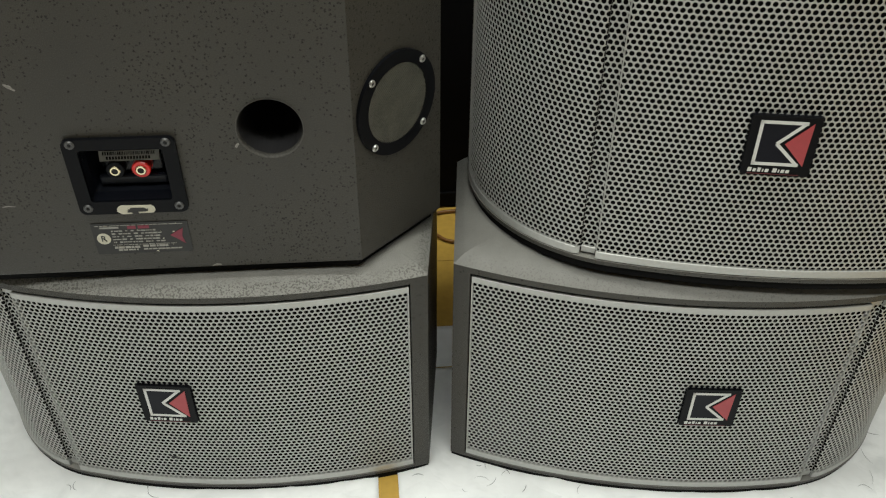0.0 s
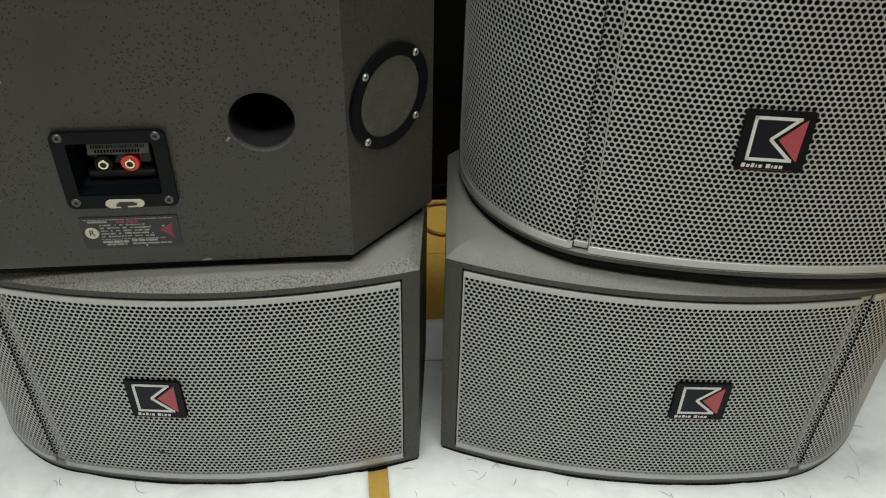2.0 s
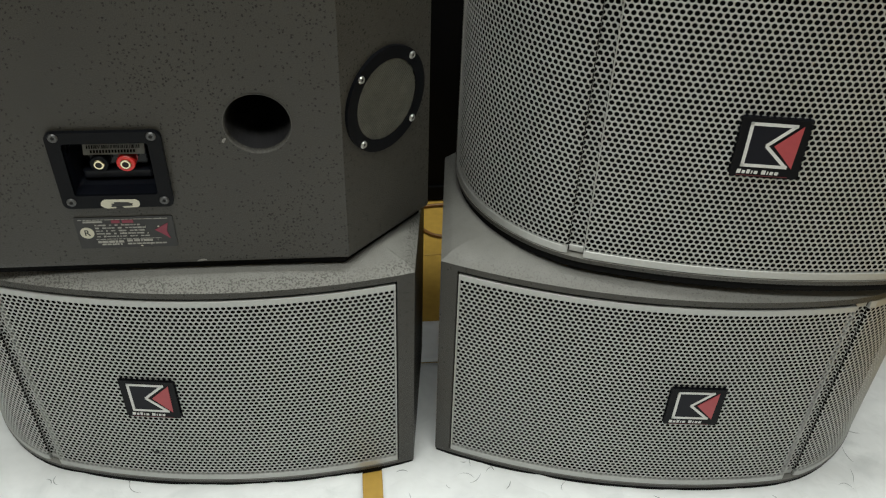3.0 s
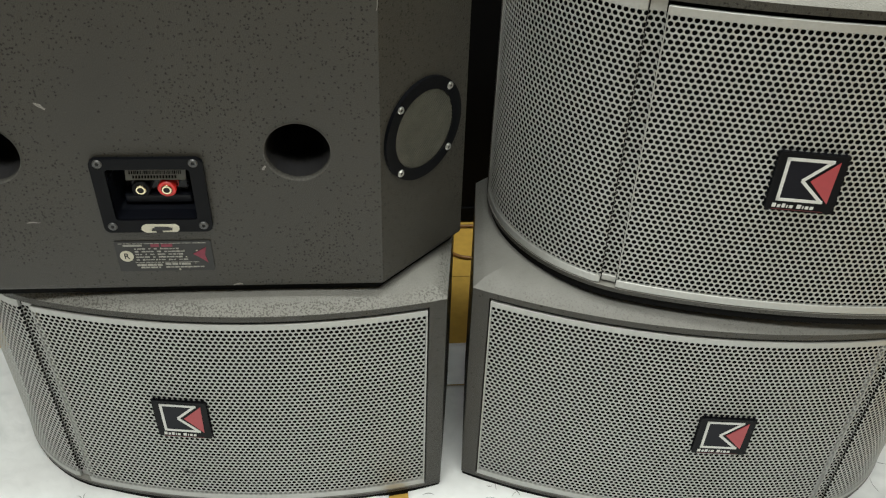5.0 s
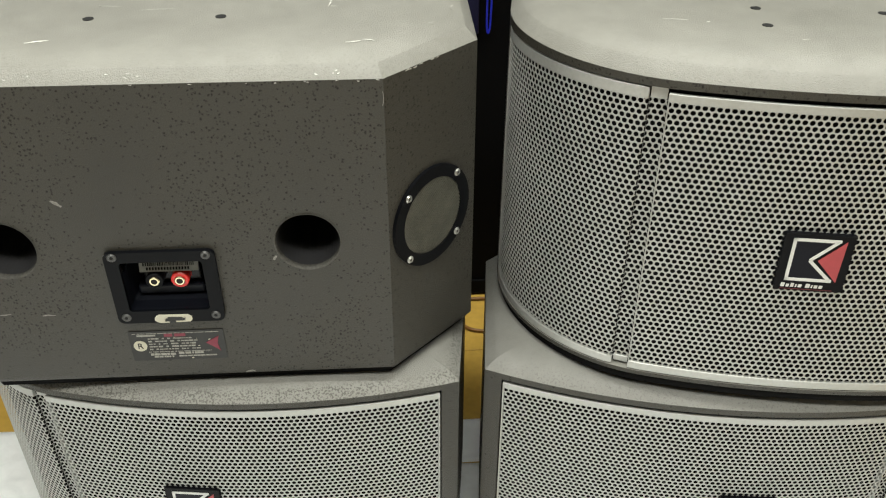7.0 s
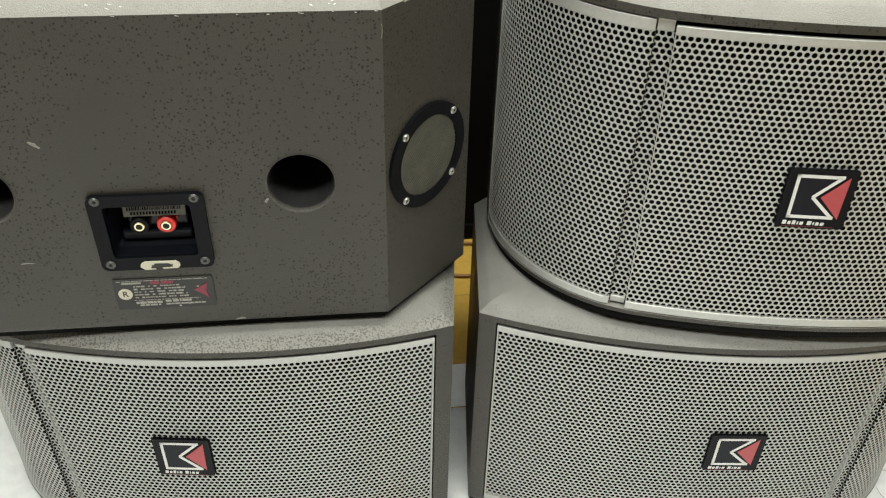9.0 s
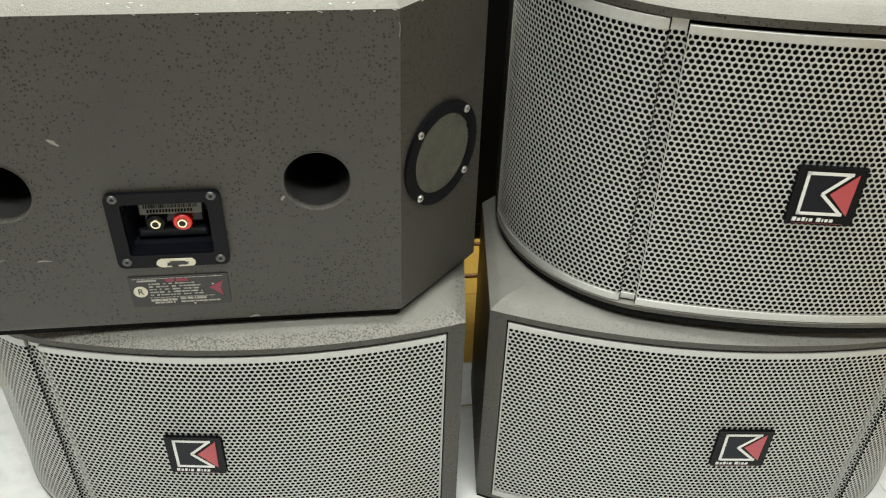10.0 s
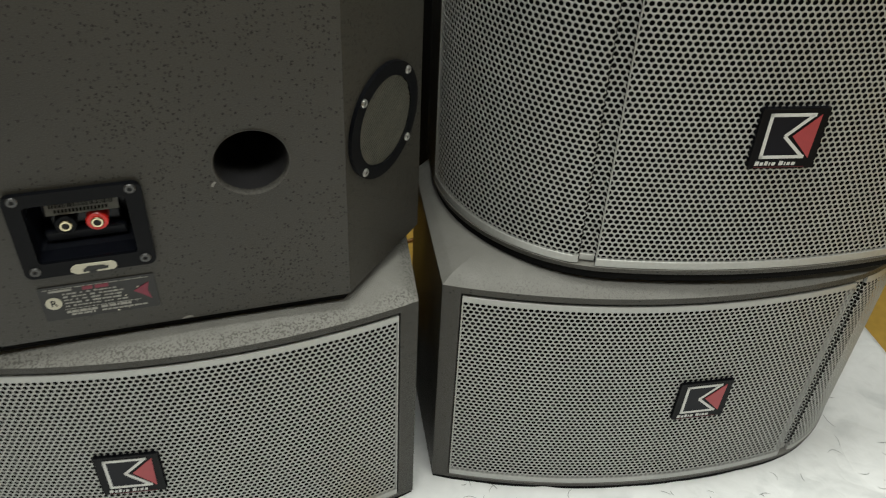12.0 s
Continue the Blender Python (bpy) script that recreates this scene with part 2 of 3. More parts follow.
def box(x0, x1, y0, y1, z0, z1, r=0.0):
    """A box, its edges rounded by r."""
    bm = bmesh.new()
    bmesh.ops.create_cube(bm, size=1, matrix=Matrix.Translation(((x0 + x1) / 2, (y0 + y1) / 2, (z0 + z1) / 2)) @ Matrix.Diagonal((x1 - x0, y1 - y0, z1 - z0, 1)))
    if r:
        bmesh.ops.bevel(bm, geom=list(bm.edges), offset=r, segments=2, profile=0.5, affect="EDGES")
    return bm


def turned(profile, n=24, m=None):
    """A turned shape about z: profile of (radius, z), placed by m."""
    rings = [[Vector((r * math.cos(2 * math.pi * i / n), r * math.sin(2 * math.pi * i / n), z)) for i in range(n)] for r, z in profile]
    v, f = loft(rings)
    return [m @ p for p in v] if m else v, f


def outline_offset(pts, d):
    """The closed outline moved inwards by d (points run counter-clockwise)."""
    out, n = [], len(pts)
    for i in range(n):
        a, b, c = Vector(pts[i - 1]), Vector(pts[i]), Vector(pts[(i + 1) % n])
        e, g = (b - a).normalized(), (c - b).normalized()
        n1, n2 = Vector((-e.y, e.x)), Vector((-g.y, g.x))
        s = (n1 + n2)
        s = s / max(s.length_squared / 2, 0.5)
        q = b + s * d
        lo, hi = min(p[0] for p in pts) + d, max(p[0] for p in pts) - d
        out.append(Vector((min(max(q.x, lo), hi), q.y)))
    return out


# ---- the loudspeakers ----
W, D, H = 0.543, 0.270, 0.3243
FOOT = 0.0075
CH = 0.081
TOP_R = 0.0205
GRILLE_Z0, GRILLE_Z1 = 0.0130, H - 0.028


def front_curve():
    """The bowed front seen from above: distance from the square side, and depth."""
    pts = []
    R, mid, sag = 0.800, 0.27, 0.0440
    for i in range(41):
        u = 0.40 * i / 40
        pts.append((u, -sag + R - math.sqrt(R * R - (u - mid) ** 2)))
    p0, p1, p2, p3 = (0.40, pts[-1][1]), (0.476, -0.0205), (0.541, 0.05), (W, 0.135)
    for i in range(1, 25):
        t = i / 24
        k = ((1 - t) ** 3, 3 * t * (1 - t) ** 2, 3 * t * t * (1 - t), t ** 3)
        pts.append(tuple(k[0] * p0[c] + k[1] * p1[c] + k[2] * p2[c] + k[3] * p3[c] for c in (0, 1)))
    return pts


CURVE = np.array(front_curve())
CUM = np.concatenate(([0], np.cumsum(np.hypot(*np.diff(CURVE, axis=0).T))))
TANG = np.gradient(CURVE, axis=0)
TANG /= np.linalg.norm(TANG, axis=1)[:, None]


def arc_at(u):
    return float(np.interp(u, CURVE[:, 0], CUM))


S_POST, S_CH0, S_CH1, S_END = arc_at(0.017), arc_at(0.4112), arc_at(0.4258), float(CUM[-1]) - 0.012


def sheet_points(s, z, depth, side):
    """Points on the bowed front, depth inside it; side -1: the round end lies to -x, +1: to +x."""
    s = np.asarray(s, float)
    u, v = np.interp(s, CUM, CURVE[:, 0]), np.interp(s, CUM, CURVE[:, 1])
    tu, tv = np.interp(s, CUM, TANG[:, 0]), np.interp(s, CUM, TANG[:, 1])
    ln = np.hypot(tu, tv)
    nu, nv = tv / ln, -tu / ln
    return np.stack([side * (u - nu * depth), v - nv * depth, np.broadcast_to(z, s.shape)], -1)


def channel(s):
    """How far the grille steps back in the channel between its two panels."""
    a = np.clip((s - S_CH0 + 0.0008) / 0.0016, 0, 1)
    b = np.clip((S_CH1 + 0.0008 - s) / 0.0016, 0, 1)
    return 0.0055 * np.minimum(a, b)


PITCH, HOLE_R = 0.0057, 0.00220


def perforated(name, s0, s1, side):
    """A steel sheet with staggered round holes that go through it."""
    z0, z1 = GRILLE_Z0 + 0.0088, GRILLE_Z1 - 0.0112
    rows = round((z1 - z0) / (PITCH * 0.866))
    dz = (z1 - z0) / rows
    k = dz / (PITCH * 0.866)
    ang = np.radians(30 * np.arange(12))
    rad = np.where(np.arange(12) % 2 == 0, PITCH / 2, PITCH / math.sqrt(3))
    ox, oz = rad * np.cos(ang), rad * np.sin(ang) * k
    hx, hz = HOLE_R * np.cos(ang), HOLE_R * np.sin(ang)
    first, last = math.floor(S_POST / PITCH), math.ceil(CUM[-1] / PITCH) + 1
    cs, cz = [], []
    for r in range(rows):
        for c in range(first, last):
            s = (c + 0.5 * (r % 2)) * PITCH
            if s0 - PITCH * 0.3 < s < s1 + PITCH * 0.3:
                cs.append(s), cz.append(z0 + (r + 0.5) * dz)
    cs, cz = np.array(cs)[:, None], np.array(cz)[:, None]
    a_s = np.clip(np.concatenate([cs + ox, cs + hx, cs + hx], 1), s0 - 0.0004, s1 + 0.0004)
    a_z = np.concatenate([cz + oz, cz + hz, cz + hz], 1)
    deep = channel(a_s) + 0.001
    deep[:, 24:] += 0.0003
    pts = sheet_points(a_s.ravel(), a_z.ravel(), deep.ravel(), side)
    q = []
    for i in range(12):
        j = (i + 1) % 12
        q += [(i, j, 12 + j, 12 + i), (12 + i, 12 + j, 24 + j, 24 + i)]
    q = np.array(q)
    if side > 0:
        q = q[:, ::-1]
    faces = (q[None] + 36 * np.arange(len(cs))[:, None, None]).reshape(-1, 4)
    me = bpy.data.meshes.new(name)
    me.vertices.add(len(pts)), me.vertices.foreach_set("co", pts.ravel().astype(np.float32))
    me.loops.add(faces.size), me.loops.foreach_set("vertex_index", faces.ravel().astype(np.int32))
    me.polygons.add(len(faces))
    me.polygons.foreach_set("loop_start", np.arange(0, faces.size, 4, dtype=np.int32))
    me.update(calc_edges=True)
    me.materials.append(M_GRILLE)
    return me


def rail(s0, s1, z0, z1, side, d0=0.0004, d1=0.0035, step=0.006, rec=True):
    """A strip that follows the bowed front from s0 to s1."""
    n = max(2, int((s1 - s0) / step))
    s = np.linspace(s0, s1, n + 1)
    c = channel(s) if rec else 0 * s
    rings = []
    e = min(0.0006, (z1 - z0) / 4)
    sec = [(z0, d1), (z0, d0 + e), (z0 + e, d0), (z1 - e, d0), (z1, d0 + e), (z1, d1)]
    cols = [sheet_points(s, z, d + c, side) for z, d in sec]
    for i in range(n + 1):
        rings.append([Vector(col[i]) for col in cols])
    v, f = loft(rings)
    return v, f


def cabinet_outline(side):
    pts = [(side * u, v) for u, v in CURVE]
    pts += [(side * W, D - CH), (side * (W - CH), D), (side * CH, D), (0.0, D - CH)]
    return pts if side > 0 else pts[::-1]


def core_outline(side):
    """The carcass behind the grille: the front set back, the post at the square side left standing."""
    s = np.linspace(S_POST, S_END, 50)
    inner = sheet_points(s, 0, 0.014, side)
    post = sheet_points([0.0, S_POST], 0, 0.0, side)
    end = sheet_points([S_END, float(CUM[-1])], 0, 0.0, side)
    pts = [tuple(p[:2]) for p in (*post, *inner, *end)]
    pts += [(side * W, D - CH), (side * (W - CH), D), (side * CH, D), (0.0, D - CH)]
    return pts if side > 0 else pts[::-1]


def slab(outline, z0, z1, round_top=0.0, round_bottom=0.0, spread=1.0):
    rings = []
    if round_bottom:
        for a in (0, 45, 90):
            r = radians(a)
            rings.append((round_bottom * (1 - math.sin(r)), z0 + round_bottom * (1 - math.cos(r))))
    else:
        rings.append((0, z0))
    if round_top:
        for d, drop in ((0, 1), (0.02, 0.97), (0.25, 0.70), (0.46, 0.46), (0.52, 0.41), (0.80, 0.25), (1.15, 0.11), (1.55, 0.03), (1.9, 0)):
            rings.append((d * round_top * spread, z1 - drop * round_top))
    else:
        rings.append((0, z1))
    # the rounding is a little tighter along the rear than along the front
    return loft([[Vector((p[0], p[1], z1 - (z1 - z) * (1 - 0.18 * p[1] / D) if round_top and z > z1 - 1.01 * round_top else z)) for p in outline_offset(outline, d)] for d, z in rings])


def finish(v, f, name, mat):
    me = mesh_of(name, v, f, mat)
    bm = bmesh.new()
    bm.from_mesh(me)
    bmesh.ops.recalc_face_normals(bm, faces=bm.faces)
    bm.to_mesh(me)
    bm.free()
    return me


def ring_plate(pts_out, pts_in, y0, y1):
    """A flat plate in the x-z plane with an opening, between y0 (outer face) and y1."""
    rings = [[Vector((x, y1, z)) for x, z in pts_out], [Vector((x, y0, z)) for x, z in pts_out], [Vector((x, y0, z)) for x, z in pts_in], [Vector((x, y1, z)) for x, z in pts_in]]
    return loft(rings, False, False)


def rounded_rect(w, h, r, n=5, cx=0.0, cz=0.0):
    out = []
    for sx, sz, a0 in ((1, 1, 0), (-1, 1, 90), (-1, -1, 180), (1, -1, 270)):
        for i in range(n):
            a = radians(a0 + 90 * i / (n - 1))
            out.append((cx + sx * (w / 2 - r) + r * math.cos(a), cz + sz * (h / 2 - r) + r * math.sin(a)))
    return out


def circle(r, n, cx=0.0, cz=0.0, a0=0.0):
    return [(cx + r * math.cos(a0 + 2 * math.pi * i / n), cz + r * math.sin(a0 + 2 * math.pi * i / n)) for i in range(n)]


def flat(pts, y0, y1):
    """A flat piece in the x-z plane, y0 the outer face."""
    return loft([[Vector((x, y1, z)) for x, z in pts], [Vector((x, y0, z)) for x, z in pts]])


def make_badge(parent, side, u, z):
    """The square badge, its outlined emblem and the strip of lettering."""
    s = arc_at(u)
    p = sheet_points([s - 0.001, s, s + 0.001], 0, 0.0008, side)
    d = (p[2] - p[0]) * side
    base = Matrix.Translation((p[1][0], p[1][1], z)) @ Matrix.Rotation(math.atan2(d[1], d[0]), 4, "Z")
    plate = part("badge", finish(*flat(rounded_rect(0.0605, 0.0600, 0.002), -0.0022, 0.004), "badge", M_PLASTIC), parent, "square black plastic badge with outlined emblem")
    plate.matrix_basis = base @ Matrix.Diagonal((0.95, 1, 0.95, 1))
    t = 0.0030
    a, top, bot, notch = -0.0226, 0.0246, -0.0198, 0.0022
    right = 0.0165

    def bar(x0, z0, x1, z1, w=t):
        dx, dz = x1 - x0, z1 - z0
        ln = math.hypot(dx, dz)
        nx, nz = -dz / ln * w / 2, dx / ln * w / 2
        return flat([(x0 + nx, z0 + nz), (x0 - nx, z0 - nz), (x1 - nx, z1 - nz), (x1 + nx, z1 + nz)], -0.0029, -0.0021)

    h = t / 2
    shape = merge(bar(a + h, bot, a + h, top), bar(a, top - h, right + 0.002, top - h), bar(a, bot + h, right + 0.002, bot + h),
                  bar(right, top - h - 0.0004, -0.0045, notch), bar(-0.0045, notch, right, bot + h + 0.0004))
    part("emblem_fill", finish(*flat([(a, bot), (right, bot), (-0.0045, notch), (right, top), (a, top)], -0.0025, -0.0020), "emblem_fill", M_INK), plate, "navy-black fill of the emblem")
    part("emblem_outline", finish(*shape, "emblem_outline", M_WHITE), plate, "white outline of the emblem")
    part("emblem_wedge", finish(*flat([(0.0238, 0.0232), (0.0026, notch), (0.0226, -0.0196)], -0.0028, -0.0021), "emblem_wedge", M_REDPRINT), plate, "red triangular wedge")
    bars = []
    x = -0.0245
    for w, tall in ((0.0034, 1), (0.0026, 0), (0.0028, 1), (0.0011, 0), (0.0030, 0), (0, 0), (0.0036, 1), (0.0011, 0), (0.0028, 0), (0.0030, 0)):
        if w == 0:
            x += 0.0022
            continue
        lo, hi = -0.0268, -0.0228 if tall else -0.0238
        bars.append(flat([(x, lo), (x + w, lo), (x + w + 0.0004, hi), (x + 0.0004, hi)], -0.0027, -0.0021))
        x += w + 0.0014
    part("lettering_strip", finish(*merge(*bars), "lettering_strip", M_WHITE), plate, "strip of small pale lettering")
    part("red_rule", finish(*flat([(-0.0245, -0.0290), (0.0215, -0.0290), (0.0215, -0.0284), (-0.0245, -0.0284)], -0.0026, -0.0021), "red_rule", M_DULLRED), plate, "thin dull red rule")
    part("top_lip", bm_mesh("top_lip", box(-0.0300, 0.0300, -0.0030, 0.0, 0.0284, 0.0300, 0.0004), M_PLASTIC), plate)
    pins = []
    for i in range(11):
        q = -0.0278 + 0.0053 * i
        pins.append(flat([(q, -0.0316), (q + 0.0028, -0.0316), (q + 0.0028, -0.0296), (q, -0.0296)], -0.0008, 0.003))
        for sx in (-1, 1):
            pins.append(flat([(sx * 0.0298, q), (sx * 0.0316, q), (sx * 0.0316, q + 0.0028), (sx * 0.0298, q + 0.0028)], -0.0008, 0.003))
    part("badge_tooth", finish(*merge(*pins), "badge_tooth", M_PLASTIC), plate)


def make_terminal(rear, u, zc, side):
    """The recessed connection cup on the rear: frame, tray, two posts, stickers, screws."""
    cup = part("terminal_cup", finish(*ring_plate(rounded_rect(0.0955, 0.0775, 0.006, 5, 0.0, -0.0013), rounded_rect(0.0715, 0.0535, 0.003), -0.004, 0.001), "terminal_cup", M_PLASTIC), rear, "black plastic terminal cup")
    cup.matrix_basis = pose(side * u, D, zc, 0, 0, 180)
    rim = rounded_rect(0.0705, 0.0535, 0.003)
    back = [(x * 0.86, z * 0.74 + 0.001) for x, z in rim]
    tray = loft([[Vector((x, -0.001, z)) for x, z in rim], [Vector((x, 0.012, z * 0.97)) for x, z in rim], [Vector((x, 0.030, z)) for x, z in back]], False, True)
    part("tray", finish(*tray, "tray", M_TRAY), cup, "deep recessed black tray")
    ledge = bm_mesh("ledge", box(-0.030, 0.030, 0.014, 0.031, -0.0205, -0.0105, 0.002), M_TRAY)
    part("ledge", ledge, cup)
    shelf = bm_mesh("post_seat", box(-0.024, 0.027, 0.020, 0.031, -0.0105, 0.0085, 0.0015), M_TRAY)
    part("post_seat", shelf, cup)
    for x, mat, lab in ((-0.0118, M_PLASTIC, "black binding post"), (0.0108, M_RED, "red binding post")):
        m = pose(x, 0.021, -0.0010, 90) @ Matrix.Diagonal((1.12, 1.12, 0.86, 1))
        post = part("binding_post", finish(*turned([(0.0072, 0), (0.0074, 0.004), (0.0066, 0.0045), (0.0066, 0.006), (0.0073, 0.0065), (0.0073, 0.0155), (0.0066, 0.0165), (0.0036, 0.0165), (0.0036, 0.012)], 20, m), "binding_post", mat), cup, lab)
        part("socket_ring", finish(*turned([(0.0041, 0.0160), (0.0043, 0.0175), (0.0037, 0.0182), (0.0026, 0.0182), (0.0024, 0.014)], 20, m), "socket_ring", M_GOLD), post, "gold-plated socket ring")
        part("socket_hole", finish(*turned([(0.0025, 0.0150), (0.0025, 0.0178)], 14, m), "socket_hole", M_HOLE), post)
    code = part("barcode_sticker", finish(*flat([(-0.026, -0.0055), (0.026, -0.0055), (0.026, 0.0035), (-0.026, 0.0035)], -0.0006, 0.0004), "barcode_sticker", M_CODE), cup, "grey sticker with printed bars")
    code.matrix_basis = pose(0.002, 0.0125, 0.0120, -25)
    lines = []
    rng = random.Random(5)
    x = -0.023
    while x < 0.022:
        w = rng.choice((0.0005, 0.0008, 0.0012))
        lines.append(flat([(x, -0.0002), (x + w, -0.0002), (x + w, 0.0028), (x, 0.0028)], -0.0009, -0.0005))
        x += w + rng.choice((0.0005, 0.0009))
    x = -0.020
    for i in range(15):
        lines.append(flat([(x, -0.0040), (x + 0.0016, -0.0040), (x + 0.0016, -0.0014), (x, -0.0014)], -0.0009, -0.0005))
        x += 0.0026
    part("printed_bar", finish(*merge(*lines), "printed_bar", M_PLASTIC), code)
    for sx in (-1, 1):
        for sz in (-1, 1):
            m = pose(sx * 0.0400, -0.0038, sz * 0.0330, 90)
            sc = part("screw", finish(*turned([(0.0042, -0.001), (0.0042, 0.0006), (0.0034, 0.0014), (0.0018, 0.0014), (0.0015, 0.0004)], 16, m), "screw", M_DARKSCREW), cup)
            part("screw_recess", finish(*turned([(0.0016, 0.0002), (0.0016, 0.0008)], 6, m), "screw_recess", M_HOLE), sc)
    rng = random.Random(11)
    blob = [(x + rng.uniform(-0.0006, 0.0006), z + rng.uniform(-0.0005, 0.0005)) for x, z in rounded_rect(0.033, 0.0088, 0.0042, 6)]
    torn = part("torn_sticker", finish(*flat(blob, -0.0046, -0.0036), "torn_sticker", M_STICKER), cup, "torn white oval sticker")
    torn.matrix_basis = pose(0.0015, 0, -0.0355)
    tears = []
    for cx, cz, w, h in ((-0.004, -0.0012, 0.007, 0.0032), (0.0015, -0.0004, 0.014, 0.0040), (0.0075, -0.0004, 0.006, 0.0022), (-0.001, -0.0036, 0.005, 0.0030)):
        tears.append(flat([(cx + x + rng.uniform(-0.0008, 0.0008), cz + z + rng.uniform(-0.0005, 0.0005)) for x, z in rounded_rect(w, h, h * 0.35, 4)], -0.0049 - 0.0001 * len(tears), -0.0044))
    part("tear", finish(*merge(*tears), "tear", M_LABEL), torn)


def words(body, size, mat, name):
    cu = bpy.data.curves.new(name, "FONT")
    cu.body, cu.size, cu.extrude, cu.align_x, cu.align_y = body, size, 0.0002, "CENTER", "CENTER"
    tmp = bpy.data.objects.new(name, cu)
    scene.collection.objects.link(tmp)
    me = bpy.data.meshes.new_from_object(tmp.evaluated_get(bpy.context.evaluated_depsgraph_get()))
    bpy.data.objects.remove(tmp)
    me.materials.clear()
    me.materials.append(mat)
    return me


def make_rating_label(rear, u, zc, side):
    lab = part("rating_label", finish(*flat(rounded_rect(0.087, 0.035, 0.0015), -0.0007, 0.0005), "rating_label", M_LABEL), rear, "worn black rating label with small print")
    lab.matrix_basis = pose(side * u, D + 0.0002, zc, 0, 0, 180)
    disc = part("channel_mark", finish(*flat(circle(0.0062, 24, -0.0345, 0.0005), -0.0012, -0.0006), "channel_mark", M_STICKER), lab, "round cream mark with the letter R")
    letter = part("letter", words("R", 0.009, M_LABEL, "letter"), disc)
    letter.matrix_basis = pose(-0.0345, -0.0014, 0.0005, 90)
    rng = random.Random(3)
    rows = []
    for z in (0.0088, 0.0056, 0.0024, -0.0008, -0.0040):
        x = -0.0265
        while x < 0.0165:
            w = rng.uniform(0.0010, 0.0042)
            h = rng.uniform(0.0004, 0.0008)
            rows.append(flat([(x, z - h), (x + w, z - h), (x + w, z + h), (x, z + h)], -0.0011, -0.0006))
            x += w + rng.choice((0.0004, 0.0005, 0.0009, 0.0030))
    for z, h, x0, x1 in ((0.0150, 0.0006, -0.040, 0.040), (-0.0072, 0.0005, -0.028, 0.030), (-0.0102, 0.0024, -0.027, -0.004), (-0.0094, 0.0022, -0.001, 0.022), (-0.0132, 0.0016, -0.024, -0.006), (-0.0130, 0.0014, -0.001, 0.034)):
        x = x0
        while x < x1:
            w = rng.uniform(0.0015, 0.006)
            rows.append(flat([(x, z - h / 2), (min(x + w, x1), z - h / 2), (min(x + w, x1), z + h / 2), (x, z + h / 2)], -0.0011, -0.0006))
            x += w + rng.uniform(0.0003, 0.0012)
    rows.append(flat([(-0.036, 0.0118), (-0.019, 0.0118), (-0.019, 0.0136), (-0.036, 0.0136)], -0.0011, -0.0006))
    part("print_line", finish(*merge(*rows), "print_line", M_GREYINK), lab)
    marks = []
    for k in range(9):
        x, z = rng.uniform(-0.03, 0.042), rng.uniform(-0.0165, 0.0165)
        dx, dz = rng.uniform(-0.003, 0.003), rng.uniform(-0.0015, 0.0015)
        marks.append(flat([(x, z), (x + dx * 0.6, z + dz - 0.0004), (x + dx, z + dz), (x + dx * 0.3, z + dz + 0.0005)], -0.00125, -0.0006))
    part("scrape", finish(*merge(*marks), "scrape", M_STICKER), lab, "pale scrapes through the print")
    part("model_mark", finish(*merge(flat([(-0.011, 0.0110), (-0.0035, 0.0110), (-0.0035, 0.0142), (-0.011, 0.0142)], -0.0012, -0.0006), flat([(-0.0015, 0.0110), (0.0085, 0.0110), (0.0085, 0.0142), (-0.0015, 0.0142)], -0.0012, -0.0006)), "model_mark", M_CRIMSON), lab, "red model mark")
    part("wedge_mark", finish(*flat([(0.0385, 0.0098), (0.0345, 0.0075), (0.026, 0.0022), (0.0335, -0.0035), (0.0385, -0.0080), (0.0365, 0.0005)], -0.0012, -0.0006), "wedge_mark", M_CRIMSON), lab, "faded crimson wedge")


def make_port(rear, u, zc, side):
    """A flared round bass port with a tube behind it."""
    m = pose(side * u, D, zc, -90)

    def sleeve(prof, cap):
        rings = [[m @ Vector((r * math.cos(2 * math.pi * i / 48), r * math.sin(2 * math.pi * i / 48), z)) for i in range(48)] for r, z in prof]
        v, f = loft(rings, False, cap)
        return v, f

    tube_ = part("bass_port", mesh_of("bass_port", *sleeve(((0.0279, -0.0055), (0.0276, -0.06), (0.0276, -0.105)), True), M_DARK, False), rear, "round bass port with a dark tube")
    part("port_mouth", mesh_of("port_mouth", *sleeve(((0.0292, 0.0006), (0.0284, 0.0002), (0.0279, -0.0025), (0.0279, -0.0055)), False), M_RIM, False), tube_, "worn grey rim of the port")


